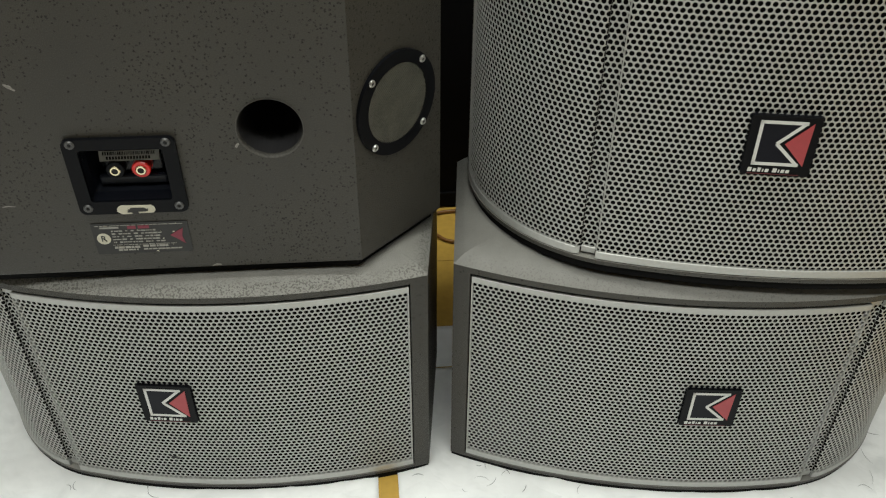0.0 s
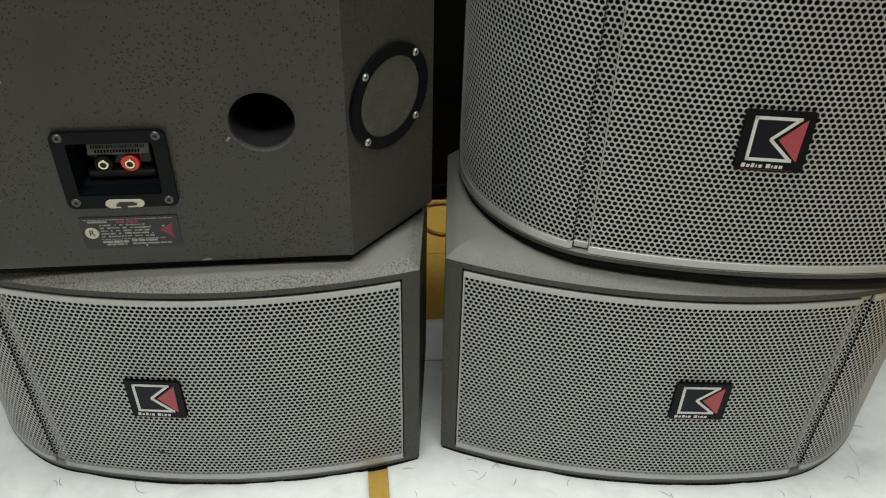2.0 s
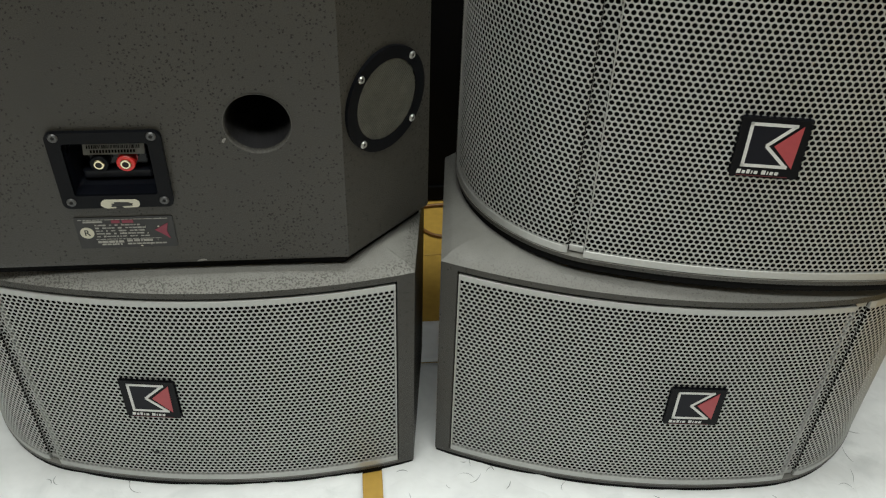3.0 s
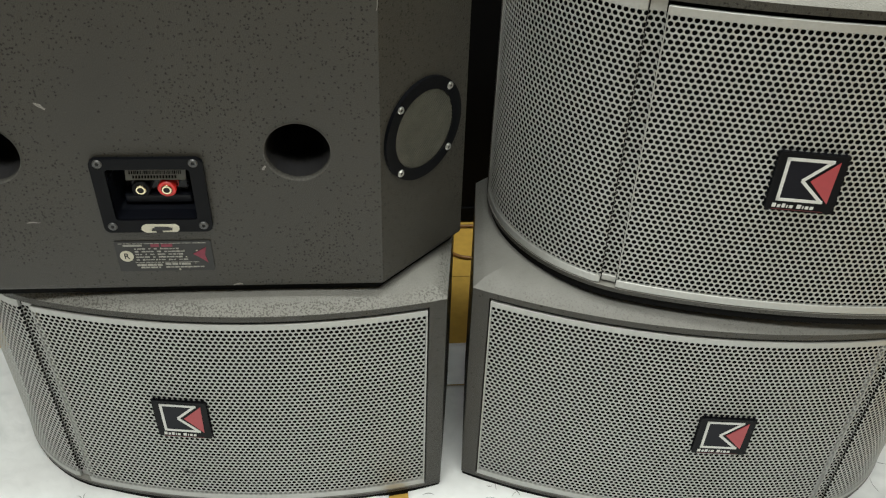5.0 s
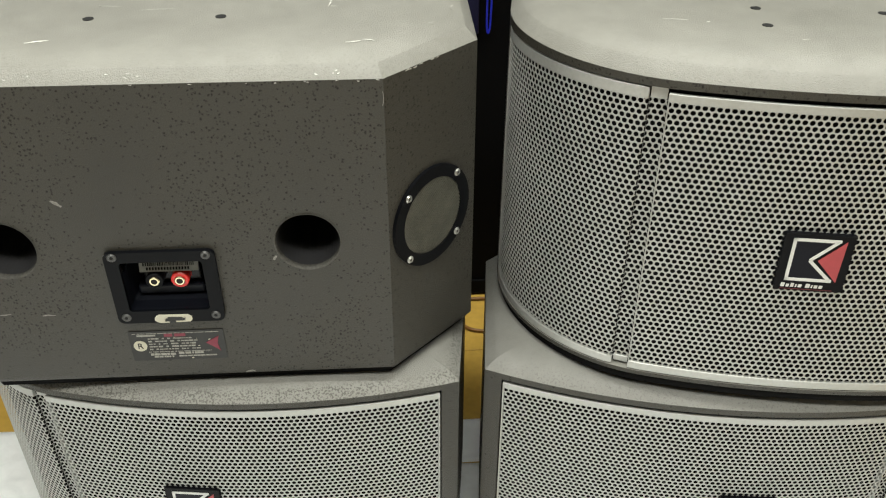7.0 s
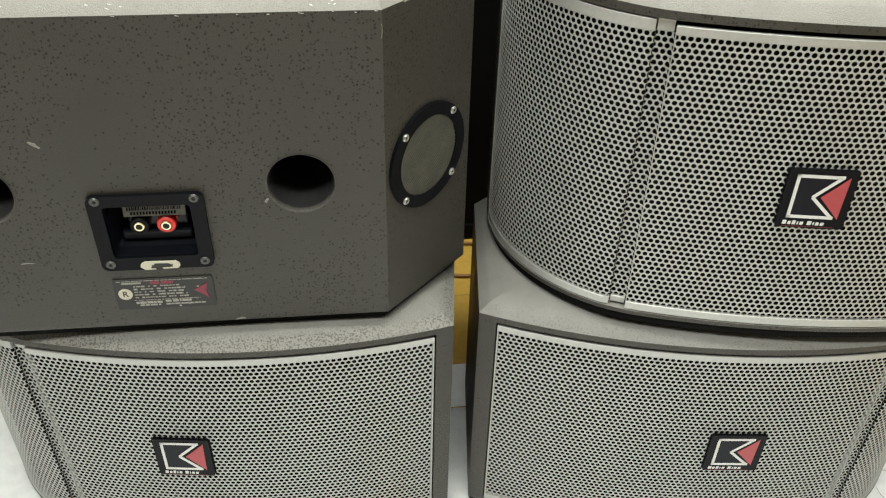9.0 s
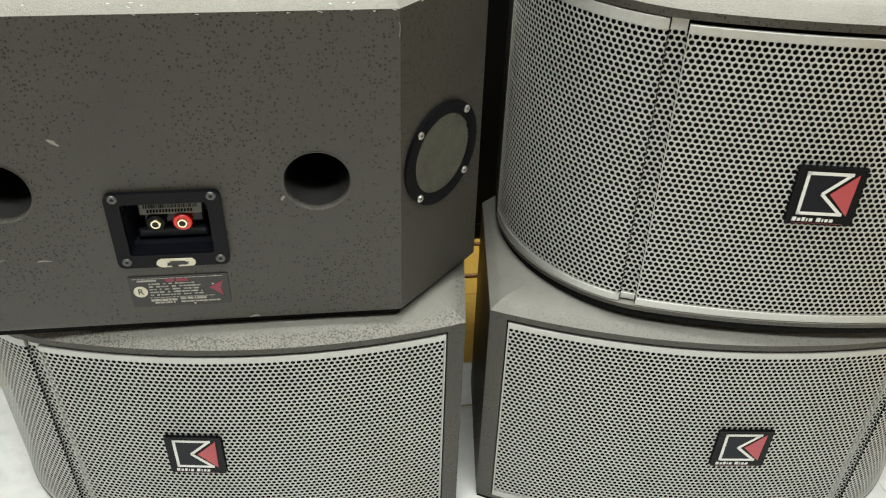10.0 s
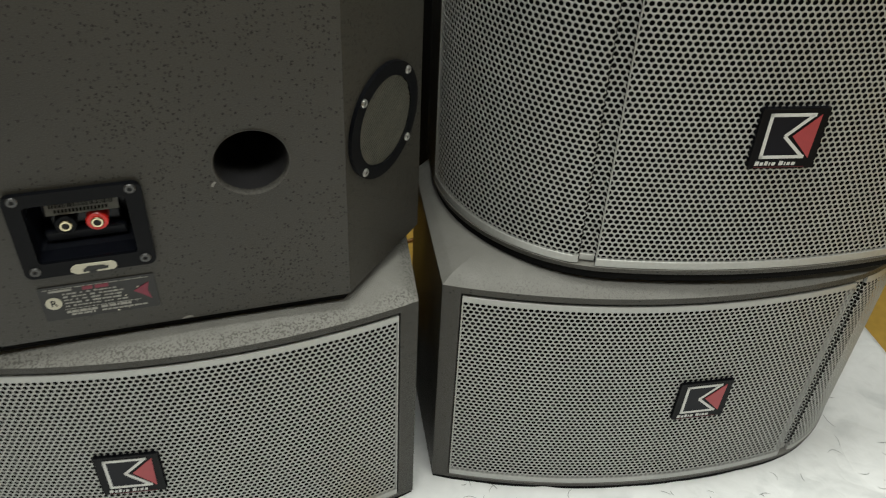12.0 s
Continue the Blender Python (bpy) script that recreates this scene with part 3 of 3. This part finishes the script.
def make_side_horn(rear, side, zc, end):
    """The round mesh cover on the slanted rear corner; end 0: square side, 1: round side."""
    if end == 0:
        c, turn = (side * (CH / 2 + 0.0026), D - CH / 2 + 0.0026), -side * 135
    else:
        c, turn = (side * (W - CH / 2 - 0.0026), D - CH / 2 + 0.0026), side * 135
    ring = part("cover_ring", finish(*ring_plate(circle(0.0496, 48), circle(0.0380, 48), -0.0035, 0.001), "cover_ring", M_PLASTIC), rear, "black plastic ring over a mesh cover")
    ring.matrix_basis = pose(c[0], c[1], zc, 0, 0, turn)
    back = flat(circle(0.0380, 40), -0.0009, -0.0003)
    part("cover_cloth", finish(*back, "cover_cloth", M_CLOTH), ring)
    wires = []
    step, w = 0.0017, 0.00042
    n = int(0.0375 / step)
    for i in range(-n, n + 1):
        o = i * step
        h = math.sqrt(max(0.0376 ** 2 - o * o, 0))
        for k in (0, 1):
            a = radians(30 + 90 * k)
            ca, sa = math.cos(a), math.sin(a)
            q = [(o - w, -h), (o + w, -h), (o + w, h), (o - w, h)]
            wires.append(flat([(x * ca - z * sa, x * sa + z * ca) for x, z in q], -0.0026 + 0.0006 * k, -0.0018 + 0.0006 * k))
    part("wire_mesh", finish(*merge(*wires), "wire_mesh", M_MESH), ring, "fine woven metal mesh")
    for a in (45, 135, 225, 315):
        m = pose(0.0452 * math.cos(radians(a)), -0.0034, 0.0452 * math.sin(radians(a)), 90)
        sc = part("screw", finish(*turned([(0.0036, -0.001), (0.0036, 0.0008), (0.0028, 0.0018), (0.0014, 0.0018), (0.0012, 0.001)], 14, m), "screw", M_SCREW), ring)
        part("screw_recess", finish(*turned([(0.0013, 0.0004), (0.0013, 0.0013)], 6, m), "screw_recess", M_HOLE), sc)


PORTS, PORT_Z, CUP = (0.152, 0.412), 0.1570, (0.2807, 0.1166)


def punched(core, side):
    """The carcass with openings in its rear for the ports and the terminal cup."""
    cutters = [turned([(0.0286, -0.11), (0.0286, 0.01)], 40, pose(side * u, D, PORT_Z, -90)) for u in PORTS]
    rect = rounded_rect(0.074, 0.057, 0.003)
    cutters.append(loft([[Vector((side * CUP[0] + x, y, CUP[1] + z)) for x, z in rect] for y in (D - 0.040, D + 0.01)]))
    tool, raw = new("tool", finish(*merge(*cutters), "tool", M_PAINT)), new("raw", core)
    mod = raw.modifiers.new("cut", "BOOLEAN")
    mod.object, mod.operation, mod.solver = tool, "DIFFERENCE", "EXACT"
    bpy.context.view_layer.update()
    done = bpy.data.meshes.new_from_object(raw.evaluated_get(bpy.context.evaluated_depsgraph_get()))
    bpy.data.objects.remove(raw), bpy.data.objects.remove(tool)
    return done


def joined(name, mat, *meshes):
    bm = bmesh.new()
    for me in meshes:
        bm.from_mesh(me)
    me = bpy.data.meshes.new(name)
    bm.to_mesh(me)
    bm.free()
    me.materials.append(mat)
    me.polygons.foreach_set("use_smooth", [True] * len(me.polygons))
    me.set_sharp_from_angle(angle=radians(24))
    return me


SHARED = {}


def loudspeaker(name, side, rear_fittings, sockets, label, m, badge_u=0.276, badge_z=0.153, foot=0.0, high=H, paint=None):
    """One karaoke loudspeaker; origin at the foot of its square front corner."""
    root = new(name)
    tagged(root, label, "loudspeaker", "stacked loudspeakers")
    root.matrix_basis = m
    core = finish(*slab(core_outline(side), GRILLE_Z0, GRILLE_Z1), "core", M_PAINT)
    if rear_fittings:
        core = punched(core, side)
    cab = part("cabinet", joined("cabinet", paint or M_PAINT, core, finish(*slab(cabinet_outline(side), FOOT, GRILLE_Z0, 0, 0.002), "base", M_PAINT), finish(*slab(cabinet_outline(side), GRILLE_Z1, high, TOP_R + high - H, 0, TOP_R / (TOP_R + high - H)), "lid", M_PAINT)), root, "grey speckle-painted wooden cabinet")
    for u, v in sockets:
        part("threaded_socket", finish(*turned([(0.0046, -0.004), (0.0046, 0.0006), (0.0040, 0.0008)], 20, pose(side * u, v, H)), "threaded_socket", M_HOLE), cab, "dark mounting socket")
    part("base_gasket", finish(*slab(outline_offset(cabinet_outline(side), 0.0010 if high < H else 0.009 if rear_fittings else 0.0035), foot, FOOT + 0.0005), "base_gasket", M_RUBBER), root, "black rubber base strip")
    for u, v in ((0.06, 0.05), (W - 0.10, 0.09), (0.11, D - 0.04), (W - 0.11, D - 0.04)):
        part("rubber_foot", finish(*turned([(0.014, foot), (0.016, foot + 0.001), (0.016, FOOT - 0.001)], 20, pose(side * u, v, 0)), "rubber_foot", M_RUBBER), root)
    cloth = rail(S_POST, S_END, GRILLE_Z0, GRILLE_Z1, side, 0.0095, 0.0115, 0.008, False)
    part("grille_foam", finish(*cloth, "grille_foam", M_CLOTH), root, "black foam behind the grille")
    for nm, a, b, lab in (("main_grille", S_POST + 0.0016, S_CH0 - 0.0010, "perforated silver steel front grille"), ("grille_channel", S_CH0 - 0.0010, S_CH1 - 0.0006, "recessed perforated channel"), ("side_grille", S_CH1 + 0.0004, S_END, "perforated silver grille wrapping the side")):
        if (nm, side) not in SHARED:
            SHARED[nm, side] = perforated(nm, a, b, side)
        g = part(nm, SHARED[nm, side], root, lab)
        ch = nm == "grille_channel"
        a, b = (S_CH0 + 0.0009, S_CH1 - 0.0006) if ch else (a, b)
        fr = [rail(a, b, GRILLE_Z0 + (0.0022 if ch else 0.0008), GRILLE_Z0 + 0.0094, side), rail(a, b, GRILLE_Z1 - 0.0118, GRILLE_Z1 - (0.0042 if nm == "main_grille" else 0.0014), side)]
        if nm == "side_grille":
            fr.append(rail(b - 0.0012, b, GRILLE_Z0 + 0.0094, GRILLE_Z1 - 0.0118, side, step=0.0006, rec=False))
        if nm == "main_grille":
            fr.append(rail(a, a + 0.0012, GRILLE_Z0 + 0.0094, GRILLE_Z1 - 0.0118, side, step=0.0006, rec=False))
            fr.append(rail(b - 0.0003, b + 0.0004, GRILLE_Z0 + 0.0012, GRILLE_Z1 - 0.0046, side, 0.0003, 0.0066, 0.0005, False))
        for e in fr:
            part("grille_edge", finish(*e, "grille_edge", M_GRILLE), g, "plain folded grille edge")
    make_badge(root, side, badge_u, badge_z)
    if rear_fittings:
        make_terminal(cab, *CUP, side)
        make_rating_label(cab, 0.2815, 0.0465, side)
        for u in PORTS:
            make_port(cab, u, PORT_Z, side)
        make_side_horn(cab, side, 0.158, 0)
        make_side_horn(cab, side, 0.158, 1)
    return root


LOW_H = 0.3168
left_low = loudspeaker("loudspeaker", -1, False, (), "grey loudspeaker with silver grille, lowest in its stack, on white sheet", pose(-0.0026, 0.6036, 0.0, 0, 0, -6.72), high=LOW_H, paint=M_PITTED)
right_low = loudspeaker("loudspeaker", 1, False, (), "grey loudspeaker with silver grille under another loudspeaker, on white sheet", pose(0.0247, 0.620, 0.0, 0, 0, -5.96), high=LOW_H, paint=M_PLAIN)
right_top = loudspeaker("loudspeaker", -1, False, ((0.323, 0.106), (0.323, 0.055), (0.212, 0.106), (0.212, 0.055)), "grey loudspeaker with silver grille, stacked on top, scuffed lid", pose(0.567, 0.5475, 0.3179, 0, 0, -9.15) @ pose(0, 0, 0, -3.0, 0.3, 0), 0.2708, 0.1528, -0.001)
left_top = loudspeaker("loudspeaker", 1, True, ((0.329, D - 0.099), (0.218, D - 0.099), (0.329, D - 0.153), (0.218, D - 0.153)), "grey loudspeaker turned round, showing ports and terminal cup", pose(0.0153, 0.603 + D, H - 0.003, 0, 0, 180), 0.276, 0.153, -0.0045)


def scuff(name, parent, m, length, width, seed, label="pale bare scratch", mat=None):
    """A thin ragged scratch of bare filler on a cabinet's skin, in the x-y plane of m."""
    rng = random.Random(seed)
    n = max(4, int(length / 0.0025))
    up, low = [], []
    bend = rng.uniform(-0.3, 0.3)
    for i in range(n + 1):
        x = length * (i / n - 0.5)
        y = bend * x * x / length + rng.uniform(-0.12, 0.12) * width
        w = width / 2 * (0.35 + 0.65 * math.sin(math.pi * (i + 0.5) / (n + 1))) * rng.uniform(0.5, 1.1)
        up.append(Vector((x, y + w, 0))), low.append(Vector((x, y - w, 0)))
    v, f = loft([up, low], False, False, False)
    ob = part(name, mesh_of(name, v, f, mat or M_CHIP), parent, label)
    ob.matrix_basis = m


lid = next(o for o in left_top.children if o.name.startswith("cabinet"))
for k, (x, y, turn, ln, w) in enumerate(((0.356, D - 0.0485, 15, 0.018, 0.003), (0.104, D - 0.0350, 15, 0.012, 0.0026), (0.092, D - 0.0390, -15, 0.010, 0.0018), (0.1265, D - 0.1300, 85, 0.022, 0.0012), (0.1225, D - 0.1200, 0, 0.008, 0.0012), (0.276, D - 0.1200, 5, 0.030, 0.0008), (0.318, D - 0.1300, -10, 0.02, 0.001), (0.04, D - 0.0750, 30, 0.005, 0.0008), (0.02, D - 0.1150, 60, 0.004, 0.001))):
    scuff("scratch", lid, pose(x, y, H + 0.0003, 0, 0, turn), ln, w, k, mat=M_SCRAPE)
for k, (x, z, turn, ln, w) in enumerate(((0.3555, 0.2035, -35, 0.010, 0.0034), (0.4325, 0.0882, 0, 0.020, 0.0014), (0.390, 0.0865, 0, 0.012, 0.0014), (0.219, 0.0105, 10, 0.009, 0.003), (0.182, 0.142, 60, 0.005, 0.004))):
    scuff("scratch", lid, pose(x, D + 0.0003, z, -90, 0, 0) @ pose(0, 0, 0, 0, 0, turn), ln, w, 20 + k)
scuff("scratch", lid, pose(CH, D + 0.0004, 0.291, -90, 0, 0) @ pose(0, 0, 0, 0, 0, 88), 0.012, 0.0010, 31, "chipped corner edge")
rng = random.Random(77)
for k in range(16):
    x = rng.uniform(CH + 0.005, 0.47)
    scuff("chip", lid, pose(x, D - 0.0046, H - 0.0122, -42, 0, 0) @ pose(0, rng.uniform(-0.002, 0.002), 0.0004, 0, 0, rng.uniform(-30, 30)), rng.uniform(0.0012, 0.003), rng.uniform(0.0006, 0.0011), 60 + k, "pale paint chip on the edge", M_SCRAPE)
for k in range(9):
    x = rng.uniform(CH, 0.30)
    scuff("chip", lid, pose(x, D + 0.0004, H - 0.0172 - rng.uniform(0, 0.001), -90, 0, 0) @ pose(0, 0, 0, 0, 0, rng.uniform(-12, 12)), rng.uniform(0.0015, 0.003), rng.uniform(0.0005, 0.0009), 90 + k, "pale paint chip on the edge", M_SCRAPE)
a45 = math.sqrt(0.5)
for k in range(7):
    q = rng.uniform(0.01, 0.10)
    scuff("chip", lid, pose(q * a45 + 0.0003, D - CH + q * a45 + 0.0003, H - 0.0175 - rng.uniform(0, 0.001), 0, 0, 45) @ pose(0, 0, 0, -90) @ pose(0, 0, 0.0003, 0, 0, rng.uniform(-15, 15)), rng.uniform(0.002, 0.005), rng.uniform(0.0008, 0.0015), 110 + k, "pale paint chip on the edge", M_SCRAPE)
lid = next(o for o in right_top.children if o.name.startswith("cabinet"))
for k, (x, y, turn, ln, w) in enumerate(((-0.462, 0.115, 0, 0.010, 0.002), (-0.400, 0.062, 0, 0.022, 0.0015), (-0.372, 0.058, 40, 0.004, 0.002), (-0.30, 0.02, 15, 0.006, 0.0015))):
    scuff("scratch", lid, pose(x, y, H + 0.0003, 0, 0, turn), ln, w, 40 + k, mat=M_SCRAPE)

grille = next(o for o in left_low.children if o.name.startswith("main_grille"))
spot = sheet_points([arc_at(0.283)], 0, -0.0009, -1)[0]
# a small dent, put in as a flat dark patch
scuff("dent_mark", grille, pose(spot[0], spot[1], 0.063, 90, 0, 0) @ pose(0, 0, 0, 0, 0, -18), 0.015, 0.0036, 51, "dark mark for a dent in the grille", M_DARK)


# ---- the floor and what lies on it ----
def sheet_of_film(name, x0, x1, y0, y1, z, creases, label, seed):
    """A crumpled thin sheet lying on the floor."""
    step = 0.008
    nx, ny = int((x1 - x0) / step), int((y1 - y0) / step)

    def lift(x, y):
        p = Vector((x * 5, y * 5, seed))
        big, mid = noise.noise(p), noise.noise(p * 2.7 + Vector((3, 1, 0)))
        h = 0.0040 * (1 - abs(big)) ** 6 + 0.0032 * (1 - abs(mid)) ** 8 + 0.0010 * abs(noise.noise(p * 9))
        return z - 0.0015 + 0.6 * min(h, 0.0065)

    top = []
    for j in range(ny + 1):
        for i in range(nx + 1):
            x, y = x0 + (x1 - x0) * i / nx, y0 + (y1 - y0) * j / ny
            edge = min(i, nx - i, j, ny - j)
            wob = 0.004 * noise.noise(Vector((x * 7, y * 7, seed + 3))) if edge == 0 else 0
            top.append((x + wob, y + wob, z - 0.0010 if edge < 2 else lift(x, y)))
    n = len(top)
    verts = top + [(x, y, 0.0006) for x, y, h in top]
    faces = []
    w = nx + 1
    for j in range(ny):
        for i in range(nx):
            a = j * w + i
            faces.append((a, a + 1, a + w + 1, a + w))
    rim = [i for i in range(w)] + [j * w + nx for j in range(1, ny + 1)] + [ny * w + i for i in range(nx - 1, -1, -1)] + [j * w for j in range(ny - 1, 0, -1)]
    for k in range(len(rim)):
        a, b = rim[k], rim[(k + 1) % len(rim)]
        faces.append((a, a + n, b + n, b))
    ob = new(name, mesh_of(name, verts, faces, M_SHEET, True))
    rng = random.Random(int(seed * 10))
    # short flat strips over the sheet paint its fold lines dark
    for k in range(creases):
        cx, cy = rng.uniform(max(x0, -0.62) + 0.02, x1 - 0.02), rng.uniform(0.45, min(y1, 0.62))
        turn, ln, w = rng.uniform(0, math.pi), rng.uniform(0.006, 0.024), rng.uniform(0.0005, 0.0013)
        bend = rng.uniform(-0.25, 0.25)
        pts = []
        for q in range(9):
            d = ln * (q / 8 - 0.5)
            a = turn + bend * (q / 8 - 0.5) * 4
            x, y = cx + d * math.cos(a), cy + d * math.sin(a)
            half = w / 2 * math.sin(math.pi * (q + 0.6) / 9.2)
            pts.append([Vector((x - half * math.sin(a), y + half * math.cos(a), lift(x, y) + 0.0005)), Vector((x + half * math.sin(a), y - half * math.cos(a), lift(x, y) + 0.0005))])
        v, f = loft(pts, False, False, False)
        part("crease_shade", mesh_of("crease_shade", v, f, M_CREASE_SHADE), ob, "thin grey strip painting a fold's shade")
    return tagged(ob, label, "plastic sheet", "white sheets on the floor")


# front stretch runs on unseen to y -0.90, added so the grilles reflect white
sheet_of_film("wrapping_sheet", -1.5, -0.0625, -0.90, 0.86, 0.0032, 64, "crumpled white wrapping sheet spread on yellow floor", 1.0)
sheet_of_film("wrapping_sheet", -0.042, 0.682, -0.90, 0.7685, 0.0036, 70, "crumpled white wrapping sheet beside a gap of floor", 7.0)
sheet_of_film("wrapping_sheet", -0.042, 0.682, 0.771, 0.849, 0.0030, 0, "narrow white wrapping sheet behind the stacks", 12.0)

floor = new("floor", bm_mesh("floor", box(-3, 3, -3, 3, -0.1, -0.003), M_FLOOR))
tagged(floor, "yellow laminate floor with narrow joints", "floor", kind="structure")
for k in range(-14, 15):
    bd = part("floor_board", bm_mesh("floor_board", box(-2.99, 2.99, k * 0.2 + 0.0006, k * 0.2 + 0.1994, -0.003, 0.0, 0.0005), M_FLOOR), floor)
# unseen walls and ceiling, added to close the room and hold bounce down
for nm, b, mat in (("wall_north", (-3, 3, 3, 3.12, 0, 2.7), M_WALL), ("wall_south", (-3, 3, -3.12, -3, 0, 2.7), M_WALL), ("wall_west", (-3.12, -3, -3, 3, 0, 2.7), M_WALL), ("wall_east", (3, 3.12, -3, 3, 0, 2.7), M_WALL), ("ceiling", (-3.12, 3.12, -3.12, 3.12, 2.7, 2.8), M_CEIL)):
    tagged(new(nm, bm_mesh(nm, box(*b), mat)), "added unseen " + ("grey ceiling" if nm == "ceiling" else "grey wall"), nm.split("_")[0], kind="structure")

# ---- behind the stacks ----
back = new("black_cabinet")
tagged(back, "tall black cabinet standing behind the loudspeakers", "cabinet")
back.matrix_basis = pose(0.1, 1.145, 0)
part("body", bm_mesh("body", box(-0.9, 0.9, 0.0, 0.5, 0.0, 1.35, 0.006), M_BLACK), back)
part("front_panel", bm_mesh("front_panel", box(-0.85, -0.038, -0.008, 0.002, 0.46, 1.3, 0.002), M_NAVY), back, "dark navy front panel")
part("base_rail", bm_mesh("base_rail", box(-0.89, 0.89, -0.005, 0.002, 0.004, 0.03, 0.001), M_BLACK), back)


def tube(name, pts, r, mat, n=10):
    """A round cable through points, smoothed."""
    cu = bpy.data.curves.new(name, "CURVE")
    cu.dimensions, cu.bevel_depth, cu.bevel_resolution, cu.resolution_u = "3D", r, 3, 10
    sp = cu.splines.new("NURBS")
    sp.points.add(len(pts) - 1)
    for q, p in zip(sp.points, pts):
        q.co = (*p, 1)
    sp.use_endpoint_u, sp.order_u = True, 4
    cu.use_fill_caps = True
    tmp = bpy.data.objects.new(name, cu)
    scene.collection.objects.link(tmp)
    me = bpy.data.meshes.new_from_object(tmp.evaluated_get(bpy.context.evaluated_depsgraph_get()))
    bpy.data.objects.remove(tmp)
    me.materials.clear()
    me.materials.append(mat)
    return me


tagged(new("blue_cable", tube("blue_cable", [(0.081, 1.130, 1.1), (0.080, 1.130, 0.75), (0.0785, 1.130, 0.56), (0.0775, 1.130, 0.49), (0.0765, 1.129, 0.468), (0.0735, 1.129, 0.462), (0.0715, 1.130, 0.475), (0.0725, 1.130, 0.55), (0.0735, 1.130, 0.75), (0.074, 1.130, 1.1)], 0.0014, M_BLUE)), "thin blue cable looped before a black cabinet", "cable")
tagged(new("speaker_wire", tube("speaker_wire", [(-0.25, 1.06, 0.004), (-0.1, 1.07, 0.004), (0.01, 1.11, 0.004), (0.06, 1.130, 0.004), (0.13, 1.12, 0.004), (0.16, 1.08, 0.004), (0.12, 1.042, 0.004), (0.06, 1.038, 0.004), (0.04, 1.055, 0.004), (0.015, 1.09, 0.009), (-0.02, 1.12, 0.004), (-0.2, 1.11, 0.004)], 0.0028, M_WIRE)), "brown speaker wire coiled on the yellow floor", "cable")
